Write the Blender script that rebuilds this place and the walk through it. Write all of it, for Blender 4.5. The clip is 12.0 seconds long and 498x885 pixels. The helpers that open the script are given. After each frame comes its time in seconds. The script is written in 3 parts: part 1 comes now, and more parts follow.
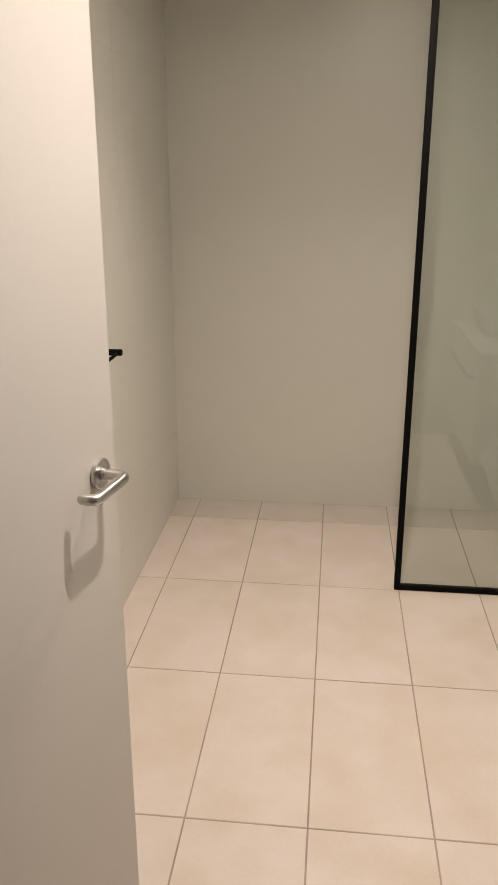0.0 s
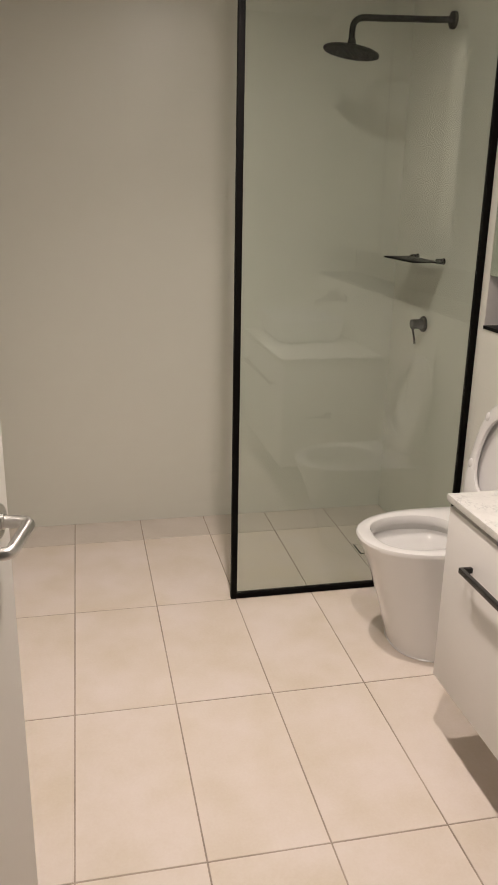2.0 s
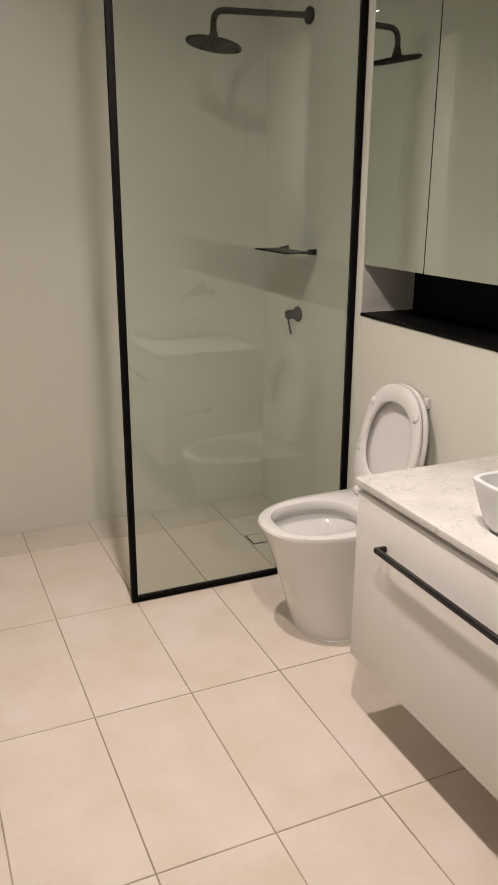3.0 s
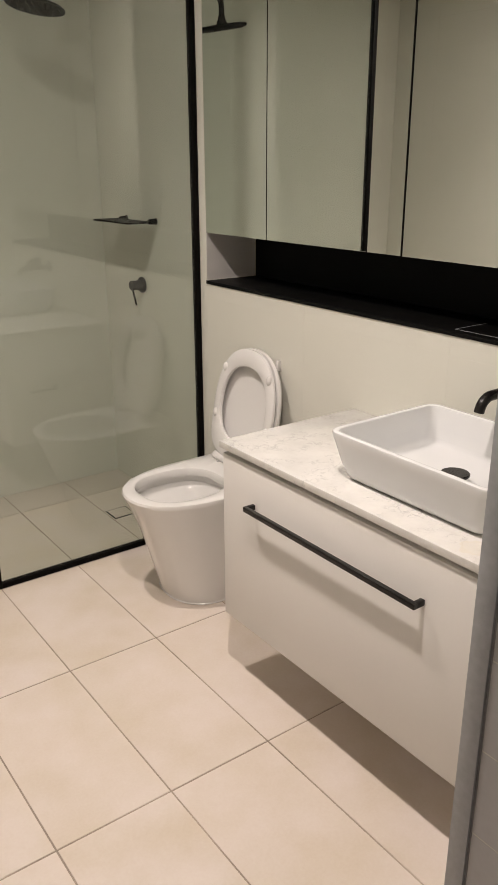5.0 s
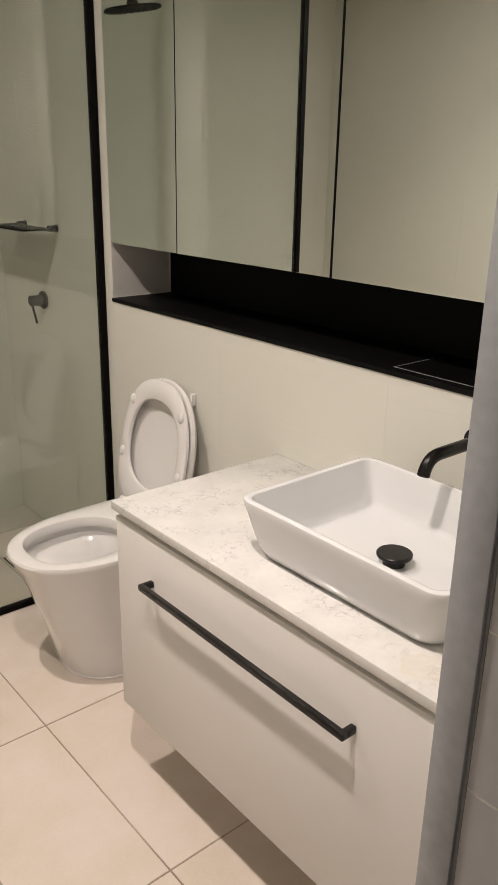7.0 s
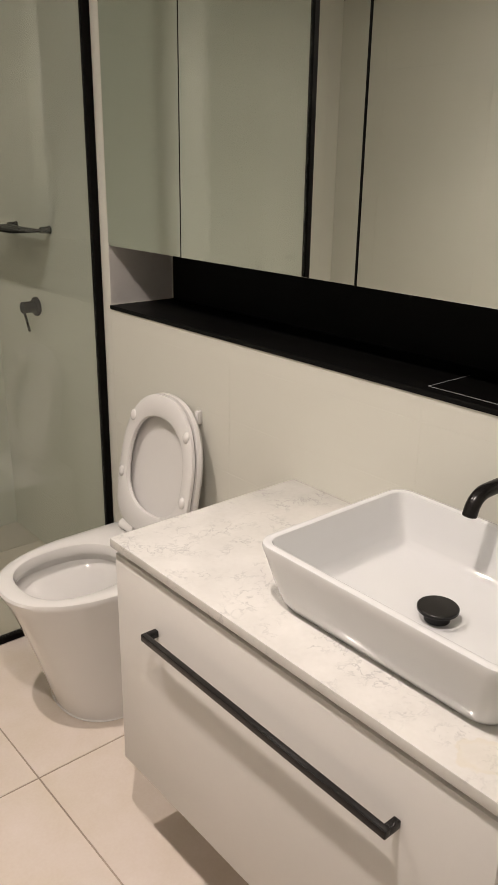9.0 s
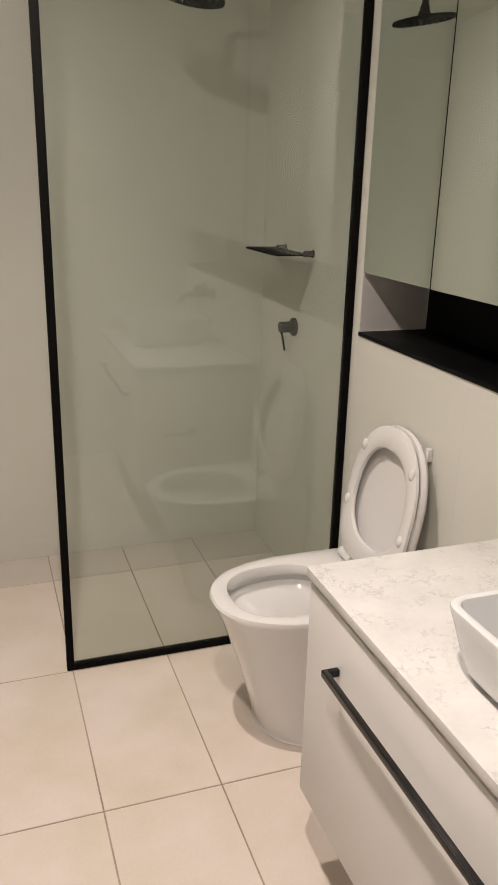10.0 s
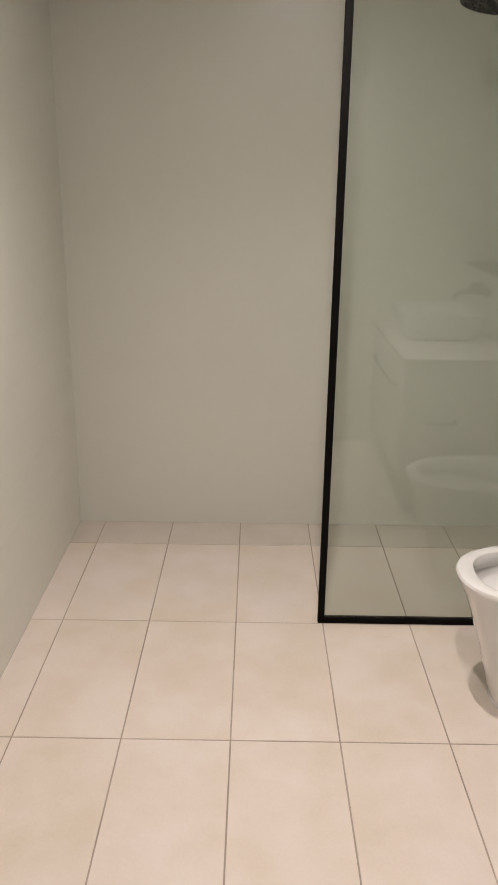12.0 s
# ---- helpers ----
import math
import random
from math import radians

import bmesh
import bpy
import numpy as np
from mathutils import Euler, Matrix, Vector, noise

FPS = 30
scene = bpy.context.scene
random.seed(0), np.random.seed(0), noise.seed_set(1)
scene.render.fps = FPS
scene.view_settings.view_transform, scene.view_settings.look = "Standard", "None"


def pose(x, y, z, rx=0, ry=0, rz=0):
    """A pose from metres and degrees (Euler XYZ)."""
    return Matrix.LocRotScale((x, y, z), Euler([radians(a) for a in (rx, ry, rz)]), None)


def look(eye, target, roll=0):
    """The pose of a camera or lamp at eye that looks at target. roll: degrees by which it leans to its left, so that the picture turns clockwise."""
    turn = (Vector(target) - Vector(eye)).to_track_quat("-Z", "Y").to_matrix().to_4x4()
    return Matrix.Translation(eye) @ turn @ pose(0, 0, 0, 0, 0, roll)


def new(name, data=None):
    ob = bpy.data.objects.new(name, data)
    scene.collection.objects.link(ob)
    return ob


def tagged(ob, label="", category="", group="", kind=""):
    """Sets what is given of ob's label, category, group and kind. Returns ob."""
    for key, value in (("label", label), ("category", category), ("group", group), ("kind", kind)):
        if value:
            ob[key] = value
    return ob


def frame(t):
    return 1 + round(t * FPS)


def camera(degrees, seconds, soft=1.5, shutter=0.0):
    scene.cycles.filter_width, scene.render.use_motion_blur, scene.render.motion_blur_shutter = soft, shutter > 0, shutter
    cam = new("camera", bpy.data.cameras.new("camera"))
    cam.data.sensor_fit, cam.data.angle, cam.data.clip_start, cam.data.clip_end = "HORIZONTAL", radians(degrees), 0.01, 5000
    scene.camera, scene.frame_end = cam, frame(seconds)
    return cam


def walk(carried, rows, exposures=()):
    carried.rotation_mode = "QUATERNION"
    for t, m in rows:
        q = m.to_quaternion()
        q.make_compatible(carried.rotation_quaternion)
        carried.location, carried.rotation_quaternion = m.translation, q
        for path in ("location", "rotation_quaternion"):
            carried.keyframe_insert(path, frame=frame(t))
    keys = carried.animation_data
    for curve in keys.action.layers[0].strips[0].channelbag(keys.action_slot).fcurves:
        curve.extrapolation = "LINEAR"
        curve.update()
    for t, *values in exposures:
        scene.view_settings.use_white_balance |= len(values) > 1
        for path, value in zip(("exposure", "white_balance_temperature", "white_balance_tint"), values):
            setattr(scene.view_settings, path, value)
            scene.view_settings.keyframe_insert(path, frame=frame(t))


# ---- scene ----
cam = camera(35.4, 12.0)
PATH = [
    (0, (-0.277, -2.696, 1.469), (-0.485, -0.808, 0.841), 0.0),
    (0.5, (-0.446, -2.725, 1.479), (-0.406, -0.822, 0.865), 0.7),
    (1, (-0.525, -2.717, 1.486), (-0.338, -0.821, 0.88), 1.4),
    (1.5, (-0.532, -2.661, 1.477), (-0.252, -0.775, 0.873), 1.4),
    (2, (-0.528, -2.61, 1.471), (-0.122, -0.746, 0.867), 1.1),
    (2.5, (-0.547, -2.562, 1.473), (0.022, -0.743, 0.868), 0.5),
    (2.8, (-0.61, -2.556, 1.474), (0.073, -0.778, 0.865), 0.2),
    (3, (-0.67, -2.543, 1.467), (0.1, -0.801, 0.855), 0.3),
    (3.5, (-0.76, -2.551, 1.47), (0.2, -0.913, 0.842), 0.5),
    (3.7, (-0.764, -2.554, 1.471), (0.252, -0.954, 0.835), 0.6),
    (5.3, (-0.723, -2.535, 1.455), (0.39, -1.019, 0.774), -0.2),
    (5.5, (-0.703, -2.503, 1.452), (0.405, -0.988, 0.763), -0.4),
    (6, (-0.58, -2.399, 1.451), (0.493, -0.869, 0.741), -0.3),
    (6.5, (-0.482, -2.322, 1.446), (0.577, -0.781, 0.737), 0.6),
    (7, (-0.421, -2.287, 1.455), (0.799, -0.85, 0.787), 1.1),
    (7.1, (-0.411, -2.267, 1.456), (0.837, -0.85, 0.795), 0.8),
    (7.2, (-0.402, -2.248, 1.459), (0.873, -0.851, 0.807), 1.1),
    (8.8, (-0.335, -2.129, 1.47), (0.973, -0.776, 0.794), 0.2),
    (9, (-0.315, -2.108, 1.447), (0.907, -0.674, 0.775), 0.9),
    (9.5, (-0.22, -2.122, 1.459), (0.686, -0.468, 0.792), 1.0),
    (10, (-0.195, -2.134, 1.464), (0.439, -0.347, 0.827), 1.5),
    (10.5, (-0.207, -2.16, 1.466), (0.193, -0.295, 0.863), 2.1),
    (11, (-0.242, -2.177, 1.464), (-0.05, -0.273, 0.882), 1.9),
    (11.5, (-0.265, -2.236, 1.463), (-0.193, -0.327, 0.871), 1.2),
    (12, (-0.25, -2.359, 1.458), (-0.26, -0.465, 0.815), 0.7),
]
# exposure and path
walk(cam, [(t, look(eye, target, roll)) for t, eye, target, roll in PATH], [(0, -0.02, 6700, 10), (2.5, 0.04, 6460, 10), (6, 0.05, 6450, 9), (7.2, 0.0, 6480, 9), (8.8, -0.06, 6480, 9), (9.6, 0.0, 6440, 9), (10.5, 0.08, 6440, 10), (11, 0.09, 6590, 10), (11.5, 0.09, 6610, 10), (12, 0.06, 6230, 9)])

# ---- world and lights ----
world = bpy.data.worlds.new("world")
scene.world = world
world.use_nodes = True
world.node_tree.nodes["Background"].inputs[0].default_value = (0.02, 0.02, 0.02, 1)
world.node_tree.nodes["Background"].inputs[1].default_value = 0.0

CEIL = 2.42
LAMPS = [(-0.077, -0.49), (-0.122, -1.55)]
LAMP_COLOUR = (1.0, 0.868, 0.785)
for lx, ly in LAMPS:
    lamp = bpy.data.lights.new("downlight_beam", "SPOT")
    lamp.energy, lamp.color = 62, LAMP_COLOUR
    lamp.spot_size, lamp.spot_blend, lamp.shadow_soft_size = radians(116), 1.0, 0.015
    new("downlight_beam", lamp).matrix_world = look((lx, ly, CEIL - 0.012), (lx, ly, 0))


# ---- materials ----
def material(name, colour, rough=0.5, metal=0.0, vary=0.06, scale=3.0, fine=60.0, bump=0.02, tint=None, coat=0.0, spread=0.0, spec=0.5):
    """A surface with cloudy and fine variation of colour, roughness and relief, in world metres."""
    m = bpy.data.materials.new(name)
    m.use_nodes = True
    n, l = m.node_tree.nodes, m.node_tree.links
    b = n["Principled BSDF"]
    b.inputs["Metallic"].default_value = metal
    b.inputs["Specular IOR Level"].default_value = spec
    b.inputs["Coat Weight"].default_value = coat
    b.inputs["Coat Roughness"].default_value = 0.03
    geo = n.new("ShaderNodeNewGeometry")
    info = n.new("ShaderNodeObjectInfo")
    shift = n.new("ShaderNodeVectorMath")
    shift.operation = "MULTIPLY_ADD"
    l.new(info.outputs["Random"], shift.inputs[0])
    shift.inputs[1].default_value = (spread * 40, spread * 17, spread * 23)
    l.new(geo.outputs["Position"], shift.inputs[2])
    big, small = n.new("ShaderNodeTexNoise"), n.new("ShaderNodeTexNoise")
    for tex, s, d in ((big, scale, 5), (small, fine, 3)):
        tex.inputs["Scale"].default_value, tex.inputs["Detail"].default_value = s, d
        l.new(shift.outputs[0], tex.inputs["Vector"])
    ramp = n.new("ShaderNodeValToRGB")
    dark = tint or [c * (1 - 2.2 * vary) for c in colour]
    ramp.color_ramp.elements[0].position, ramp.color_ramp.elements[1].position = 0.3, 0.7
    ramp.color_ramp.elements[0].color = (*dark, 1)
    ramp.color_ramp.elements[1].color = (*[min(1, c * (1 + vary)) for c in colour], 1)
    l.new(big.outputs["Fac"], ramp.inputs["Fac"])
    mix = n.new("ShaderNodeMix")
    mix.data_type, mix.blend_type = "RGBA", "OVERLAY"
    mix.inputs["Factor"].default_value = min(0.35, vary * 2.5)
    l.new(ramp.outputs["Color"], mix.inputs[6])
    l.new(small.outputs["Fac"], mix.inputs[7])
    l.new(mix.outputs[2], b.inputs["Base Color"])
    rr = n.new("ShaderNodeMapRange")
    rr.inputs["To Min"].default_value, rr.inputs["To Max"].default_value = rough * 0.85, min(1, rough * 1.15)
    l.new(big.outputs["Fac"], rr.inputs["Value"])
    l.new(rr.outputs["Result"], b.inputs["Roughness"])
    if bump:
        bp = n.new("ShaderNodeBump")
        bp.inputs["Strength"].default_value, bp.inputs["Distance"].default_value = bump, 0.002
        l.new(small.outputs["Fac"], bp.inputs["Height"])
        l.new(bp.outputs["Normal"], b.inputs["Normal"])
    return m


FLOOR_TILE = material("floor_tile", (0.695, 0.618, 0.570), 0.38, vary=0.03, scale=5.0, fine=140, bump=0.02, tint=(0.635, 0.553, 0.458), spread=1.0, coat=0.08)
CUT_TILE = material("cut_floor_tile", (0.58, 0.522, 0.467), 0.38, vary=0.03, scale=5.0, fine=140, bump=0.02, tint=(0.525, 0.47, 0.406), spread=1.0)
GROUT = material("floor_grout", (0.43, 0.36, 0.30), 0.85, tint=(0.26, 0.21, 0.165), vary=0.12, scale=2.5, fine=200, bump=0.1)
WALL_TILE = material("wall_tile", (0.65, 0.643, 0.58), 0.34, vary=0.008, scale=1.2, fine=14, bump=0.004)
WALL_GROUT = material("wall_grout", (0.65, 0.643, 0.58), 0.7, vary=0.02)
CEILING_PAINT = material("ceiling_paint", (0.70, 0.69, 0.66), 0.85, vary=0.015, scale=2, fine=120, bump=0.04)
HALL_PAINT = material("hall_paint", (0.72, 0.71, 0.69), 0.8, vary=0.02, scale=2, fine=120, bump=0.04)
HALL_FLOOR = material("hall_carpet", (0.30, 0.28, 0.26), 0.95, vary=0.1, scale=8, fine=300, bump=0.3)
DOOR_PAINT = material("door_paint", (0.67, 0.65, 0.61), 0.42, vary=0.012, scale=2.2, fine=90, bump=0.03)
BLACK_METAL = material("black_metal", (0.005, 0.0045, 0.0042), 0.6, vary=0.1, scale=8, fine=150, bump=0.01, spec=0.06)
BLACK_PANEL = material("black_panel", (0.003, 0.0029, 0.0028), 0.55, vary=0.1, scale=5, fine=150, bump=0.01, spec=0.12)
GREY_METAL = material("grey_trim", (0.43, 0.45, 0.48), 0.5, 0.2, vary=0.05, scale=10, fine=80)
STEEL = material("satin_steel", (0.56, 0.55, 0.53), 0.32, 1.0, vary=0.04, scale=12, fine=220, bump=0.02)
TOILET_CERAMIC = material("toilet_ceramic", (0.715, 0.705, 0.69), 0.07, vary=0.006, scale=3, fine=20, bump=0.0, coat=0.5)
BLACK_GLOSS = material("black_gloss", (0.007, 0.0062, 0.006), 0.26, vary=0.1, scale=8, fine=150, bump=0.006, spec=0.32)
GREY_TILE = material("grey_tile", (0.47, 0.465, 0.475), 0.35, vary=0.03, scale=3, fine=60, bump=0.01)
CERAMIC = material("white_ceramic", (0.675, 0.683, 0.69), 0.05, vary=0.006, scale=3, fine=20, bump=0.0, coat=0.5)
SEAT_PLASTIC = material("seat_plastic", (0.70, 0.685, 0.675), 0.22, vary=0.008, scale=4, fine=40, bump=0.0)
VANITY_WHITE = material("vanity_laminate", (0.73, 0.71, 0.69), 0.36, vary=0.01, scale=2.5, fine=100, bump=0.012)
GAP_SHADE = material("gap_shade", (0.06, 0.055, 0.05), 0.7, vary=0.1)
GROOVE_SHADE = material("groove_shade", (0.27, 0.27, 0.275), 0.7, vary=0.05)
CHROME = material("chrome", (0.75, 0.75, 0.75), 0.12, 1.0, vary=0.02)
NICHE_SIDE = material("niche_side", (0.62, 0.60, 0.58), 0.4, vary=0.02, scale=5)


def marble():
    m = material("marble_top", (0.665, 0.652, 0.625), 0.16, vary=0.035, scale=12, fine=90, bump=0.005, coat=0.2)
    n, l = m.node_tree.nodes, m.node_tree.links
    b = n["Principled BSDF"]
    base = b.inputs["Base Color"].links[0].from_socket
    geo = n.new("ShaderNodeNewGeometry")
    warp = n.new("ShaderNodeTexNoise")
    warp.inputs["Scale"].default_value, warp.inputs["Detail"].default_value = 30, 7
    l.new(geo.outputs["Position"], warp.inputs["Vector"])
    add = n.new("ShaderNodeVectorMath")
    add.operation = "MULTIPLY_ADD"
    l.new(warp.outputs["Color"], add.inputs[0])
    add.inputs[1].default_value = (0.05, 0.05, 0.05)
    l.new(geo.outputs["Position"], add.inputs[2])
    cells = n.new("ShaderNodeTexNoise")
    cells.inputs["Scale"].default_value, cells.inputs["Detail"].default_value, cells.inputs["Roughness"].default_value = 30, 7, 0.58
    l.new(add.outputs[0], cells.inputs["Vector"])
    off = n.new("ShaderNodeMath")
    off.operation = "SUBTRACT"
    l.new(cells.outputs["Fac"], off.inputs[0])
    off.inputs[1].default_value = 0.5
    side = n.new("ShaderNodeMath")
    side.operation = "ABSOLUTE"
    l.new(off.outputs[0], side.inputs[0])
    vein = n.new("ShaderNodeMapRange")
    vein.inputs["From Min"].default_value, vein.inputs["From Max"].default_value = 0.0, 0.028
    vein.inputs["To Min"].default_value, vein.inputs["To Max"].default_value = 1.0, 0.0
    l.new(side.outputs[0], vein.inputs["Value"])
    gate = n.new("ShaderNodeTexNoise")
    gate.inputs["Scale"].default_value, gate.inputs["Detail"].default_value = 16, 5
    l.new(geo.outputs["Position"], gate.inputs["Vector"])
    gr = n.new("ShaderNodeMapRange")
    gr.inputs["From Min"].default_value, gr.inputs["From Max"].default_value = 0.46, 0.62
    l.new(gate.outputs["Fac"], gr.inputs["Value"])
    mul = n.new("ShaderNodeMath")
    mul.operation = "MULTIPLY"
    l.new(vein.outputs["Result"], mul.inputs[0])
    l.new(gr.outputs["Result"], mul.inputs[1])
    fac = n.new("ShaderNodeMath")
    fac.operation = "MULTIPLY"
    l.new(mul.outputs[0], fac.inputs[0])
    fac.inputs[1].default_value = 0.6
    mix = n.new("ShaderNodeMix")
    mix.data_type = "RGBA"
    l.new(fac.outputs[0], mix.inputs["Factor"])
    l.new(base, mix.inputs[6])
    mix.inputs[7].default_value = (0.33, 0.33, 0.335, 1)
    # an old yellowish water ring near the front corner
    near = n.new("ShaderNodeVectorMath")
    near.operation = "DISTANCE"
    l.new(add.outputs[0], near.inputs[0])
    near.inputs[1].default_value = (0.439 + 0.025, -1.697 + 0.025, 0.738 + 0.025)
    ring = n.new("ShaderNodeValToRGB")
    e = ring.color_ramp.elements
    e[0].position, e[0].color = 0.0, (0.18, 0.18, 0.18, 1)
    e[1].position, e[1].color = 1.0, (0, 0, 0, 1)
    for p, v in ((0.030, 0.18), (0.034, 0.6), (0.037, 0.0)):
        k = e.new(p)
        k.color = (v, v, v, 1)
    l.new(near.outputs["Value"], ring.inputs["Fac"])
    stain = n.new("ShaderNodeMix")
    stain.data_type = "RGBA"
    l.new(ring.outputs["Color"], stain.inputs["Factor"])
    l.new(mix.outputs[2], stain.inputs[6])
    stain.inputs[7].default_value = (0.62, 0.56, 0.42, 1)
    l.new(stain.outputs[2], b.inputs["Base Color"])
    return m


MARBLE = marble()


def plain(name, kind, colour, rough=0.0, ior=1.5):
    m = bpy.data.materials.new(name)
    m.use_nodes = True
    n, l = m.node_tree.nodes, m.node_tree.links
    n.remove(n["Principled BSDF"])
    s = n.new(kind)
    s.inputs["Color"].default_value = (*colour, 1)
    if "Roughness" in s.inputs:
        s.inputs["Roughness"].default_value = rough
    if "IOR" in s.inputs:
        s.inputs["IOR"].default_value = ior
    l.new(s.outputs[0], n["Material Output"].inputs["Surface"])
    return m


def tinted_glass():
    """Clear, faintly green glass: each face lets tinted light through and mirrors a little, under a thin soap film."""
    m = plain("screen_glass", "ShaderNodeBsdfTransparent", (0.943, 0.970, 0.955))
    n, l = m.node_tree.nodes, m.node_tree.links
    g = n.new("ShaderNodeBsdfGlossy")
    g.inputs["Roughness"].default_value = 0.0
    mix = n.new("ShaderNodeMixShader")
    facing = n.new("ShaderNodeLayerWeight")
    facing.inputs["Blend"].default_value = 0.5
    steep = n.new("ShaderNodeMath")
    steep.operation, steep.inputs[1].default_value = "POWER", 5.0
    l.new(facing.outputs["Facing"], steep.inputs[0])
    gloss = n.new("ShaderNodeMapRange")
    gloss.inputs["To Min"].default_value, gloss.inputs["To Max"].default_value = 0.066, 1.0
    l.new(steep.outputs[0], gloss.inputs["Value"])
    l.new(gloss.outputs["Result"], mix.inputs[0])
    l.new(n["Transparent BSDF"].outputs[0], mix.inputs[1])
    l.new(g.outputs[0], mix.inputs[2])
    film = n.new("ShaderNodeBsdfDiffuse")
    film.inputs["Color"].default_value = (0.80, 0.84, 0.80, 1)
    cloud = n.new("ShaderNodeTexNoise")
    cloud.inputs["Scale"].default_value, cloud.inputs["Detail"].default_value = 2.0, 4
    geo = n.new("ShaderNodeNewGeometry")
    l.new(geo.outputs["Position"], cloud.inputs["Vector"])
    amount = n.new("ShaderNodeMapRange")
    amount.inputs["To Min"].default_value, amount.inputs["To Max"].default_value = 0.001, 0.004
    l.new(cloud.outputs["Fac"], amount.inputs["Value"])
    soap = n.new("ShaderNodeMixShader")
    l.new(amount.outputs["Result"], soap.inputs[0])
    l.new(mix.outputs[0], soap.inputs[1])
    l.new(film.outputs[0], soap.inputs[2])
    l.new(soap.outputs[0], n["Material Output"].inputs["Surface"])
    return m


GLASS = tinted_glass()
MIRROR = plain("mirror_glass", "ShaderNodeBsdfGlossy", (0.86, 0.895, 0.86), 0.0)
LAMP_LENS = plain("lamp_lens", "ShaderNodeEmission", LAMP_COLOUR)
LAMP_LENS.node_tree.nodes["Emission"].inputs["Strength"].default_value = 1500

# ---- mesh helpers ----
ORIGIN = {}


def thing(name, origin, label, category, group="", kind=""):
    ob = new(name)
    ob.empty_display_size = 0.05
    ob.location = origin
    ORIGIN[ob] = Vector(origin)
    return tagged(ob, label, category, group, kind)


def part(name, bm, mat, parent, label="", smooth=True):
    """Links a bmesh, given in world metres, as one mesh under a thing or part."""
    root = ORIGIN[parent]
    bmesh.ops.translate(bm, verts=bm.verts, vec=-root)
    bmesh.ops.recalc_face_normals(bm, faces=bm.faces)
    for f in bm.faces:
        f.smooth = smooth
    me = bpy.data.meshes.new(name)
    bm.to_mesh(me)
    bm.free()
    if smooth:
        me.set_sharp_from_angle(angle=radians(38))
    me.materials.append(mat)
    ob = new(name, me)
    ob.parent = parent
    ORIGIN[ob] = root
    return tagged(ob, label)


def solid(name, bm, mat, label, category, kind="", group="", origin=(0, 0, 0), smooth=True):
    """Links a bmesh, given in world metres, as one top-level mesh."""
    bmesh.ops.translate(bm, verts=bm.verts, vec=-Vector(origin))
    bmesh.ops.recalc_face_normals(bm, faces=bm.faces)
    for f in bm.faces:
        f.smooth = smooth
    me = bpy.data.meshes.new(name)
    bm.to_mesh(me)
    bm.free()
    if smooth:
        me.set_sharp_from_angle(angle=radians(38))
    me.materials.append(mat)
    ob = new(name, me)
    ob.location = origin
    ORIGIN[ob] = Vector(origin)
    return tagged(ob, label, category, group, kind)


def box(lo, hi, bevel=0.0, segments=2, bm=None):
    bm2 = bmesh.new()
    bmesh.ops.create_cube(bm2, size=1)
    for v in bm2.verts:
        v.co = Vector([lo[i] + (v.co[i] + 0.5) * (hi[i] - lo[i]) for i in range(3)])
    if bevel:
        bmesh.ops.bevel(bm2, geom=bm2.edges[:], offset=bevel, segments=segments, affect="EDGES", profile=0.5)
    return join(bm, bm2)


def join(bm, bm2):
    if bm is None:
        return bm2
    me = bpy.data.meshes.new("tmp")
    bm2.to_mesh(me)
    bm.from_mesh(me)
    bpy.data.meshes.remove(me)
    bm2.free()
    return bm


def loft(rings, first=True, last=True, bm=None):
    """Skins closed rings of equal length, in order, and closes the ends."""
    bm = bm or bmesh.new()
    rows = [[bm.verts.new(p) for p in ring] for ring in rings]
    for a, b in zip(rows, rows[1:]):
        for i in range(len(a)):
            j = (i + 1) % len(a)
            bm.faces.new((a[i], a[j], b[j], b[i]))
    if first:
        bm.faces.new(rows[0][::-1])
    if last:
        bm.faces.new(rows[-1])
    return bm


def tube(points, radius, seg=20, bm=None):
    """A round bar along points, with closed, slightly rounded ends."""
    pts = [Vector(p) for p in points]
    tang = [(pts[min(i + 1, len(pts) - 1)] - pts[max(i - 1, 0)]).normalized() for i in range(len(pts))]
    side = tang[0].orthogonal().normalized()
    rings = []
    for i, (p, t) in enumerate(zip(pts, tang)):
        side = (side - t * side.dot(t)).normalized()
        up = t.cross(side)
        ring = lambda r, q: [q + r * (math.cos(a) * side + math.sin(a) * up) for a in [2 * math.pi * k / seg for k in range(seg)]]
        e = min(0.0015, radius * 0.2)
        if i == 0:
            rings.append(ring(radius - e, p))
            rings.append(ring(radius, p + t * e))
        elif i == len(pts) - 1:
            rings.append(ring(radius, p - t * e))
            rings.append(ring(radius - e, p))
        else:
            rings.append(ring(radius, p))
    return loft(rings, bm=bm)


def bend(a, corner, b, r, n=8):
    """Points of a path from a to b, rounded at the corner."""
    a, c, b = Vector(a), Vector(corner), Vector(b)
    u, v = (a - c).normalized(), (b - c).normalized()
    s, e = c + u * r, c + v * r
    return [a] + [(1 - k) ** 2 * s + 2 * k * (1 - k) * c + k * k * e for k in [i / n for i in range(n + 1)]] + [b]


def rrect(cx, cy, hx, hy, r, z, n=6):
    """A rounded rectangle as a ring at height z."""
    ring = []
    for sx, sy, a0 in ((1, 1, 0), (-1, 1, 90), (-1, -1, 180), (1, -1, 270)):
        for k in range(n + 1):
            a = radians(a0 + 90 * k / n)
            ring.append((cx + sx * (hx - r) + r * math.cos(a), cy + sy * (hy - r) + r * math.sin(a), z))
    return ring


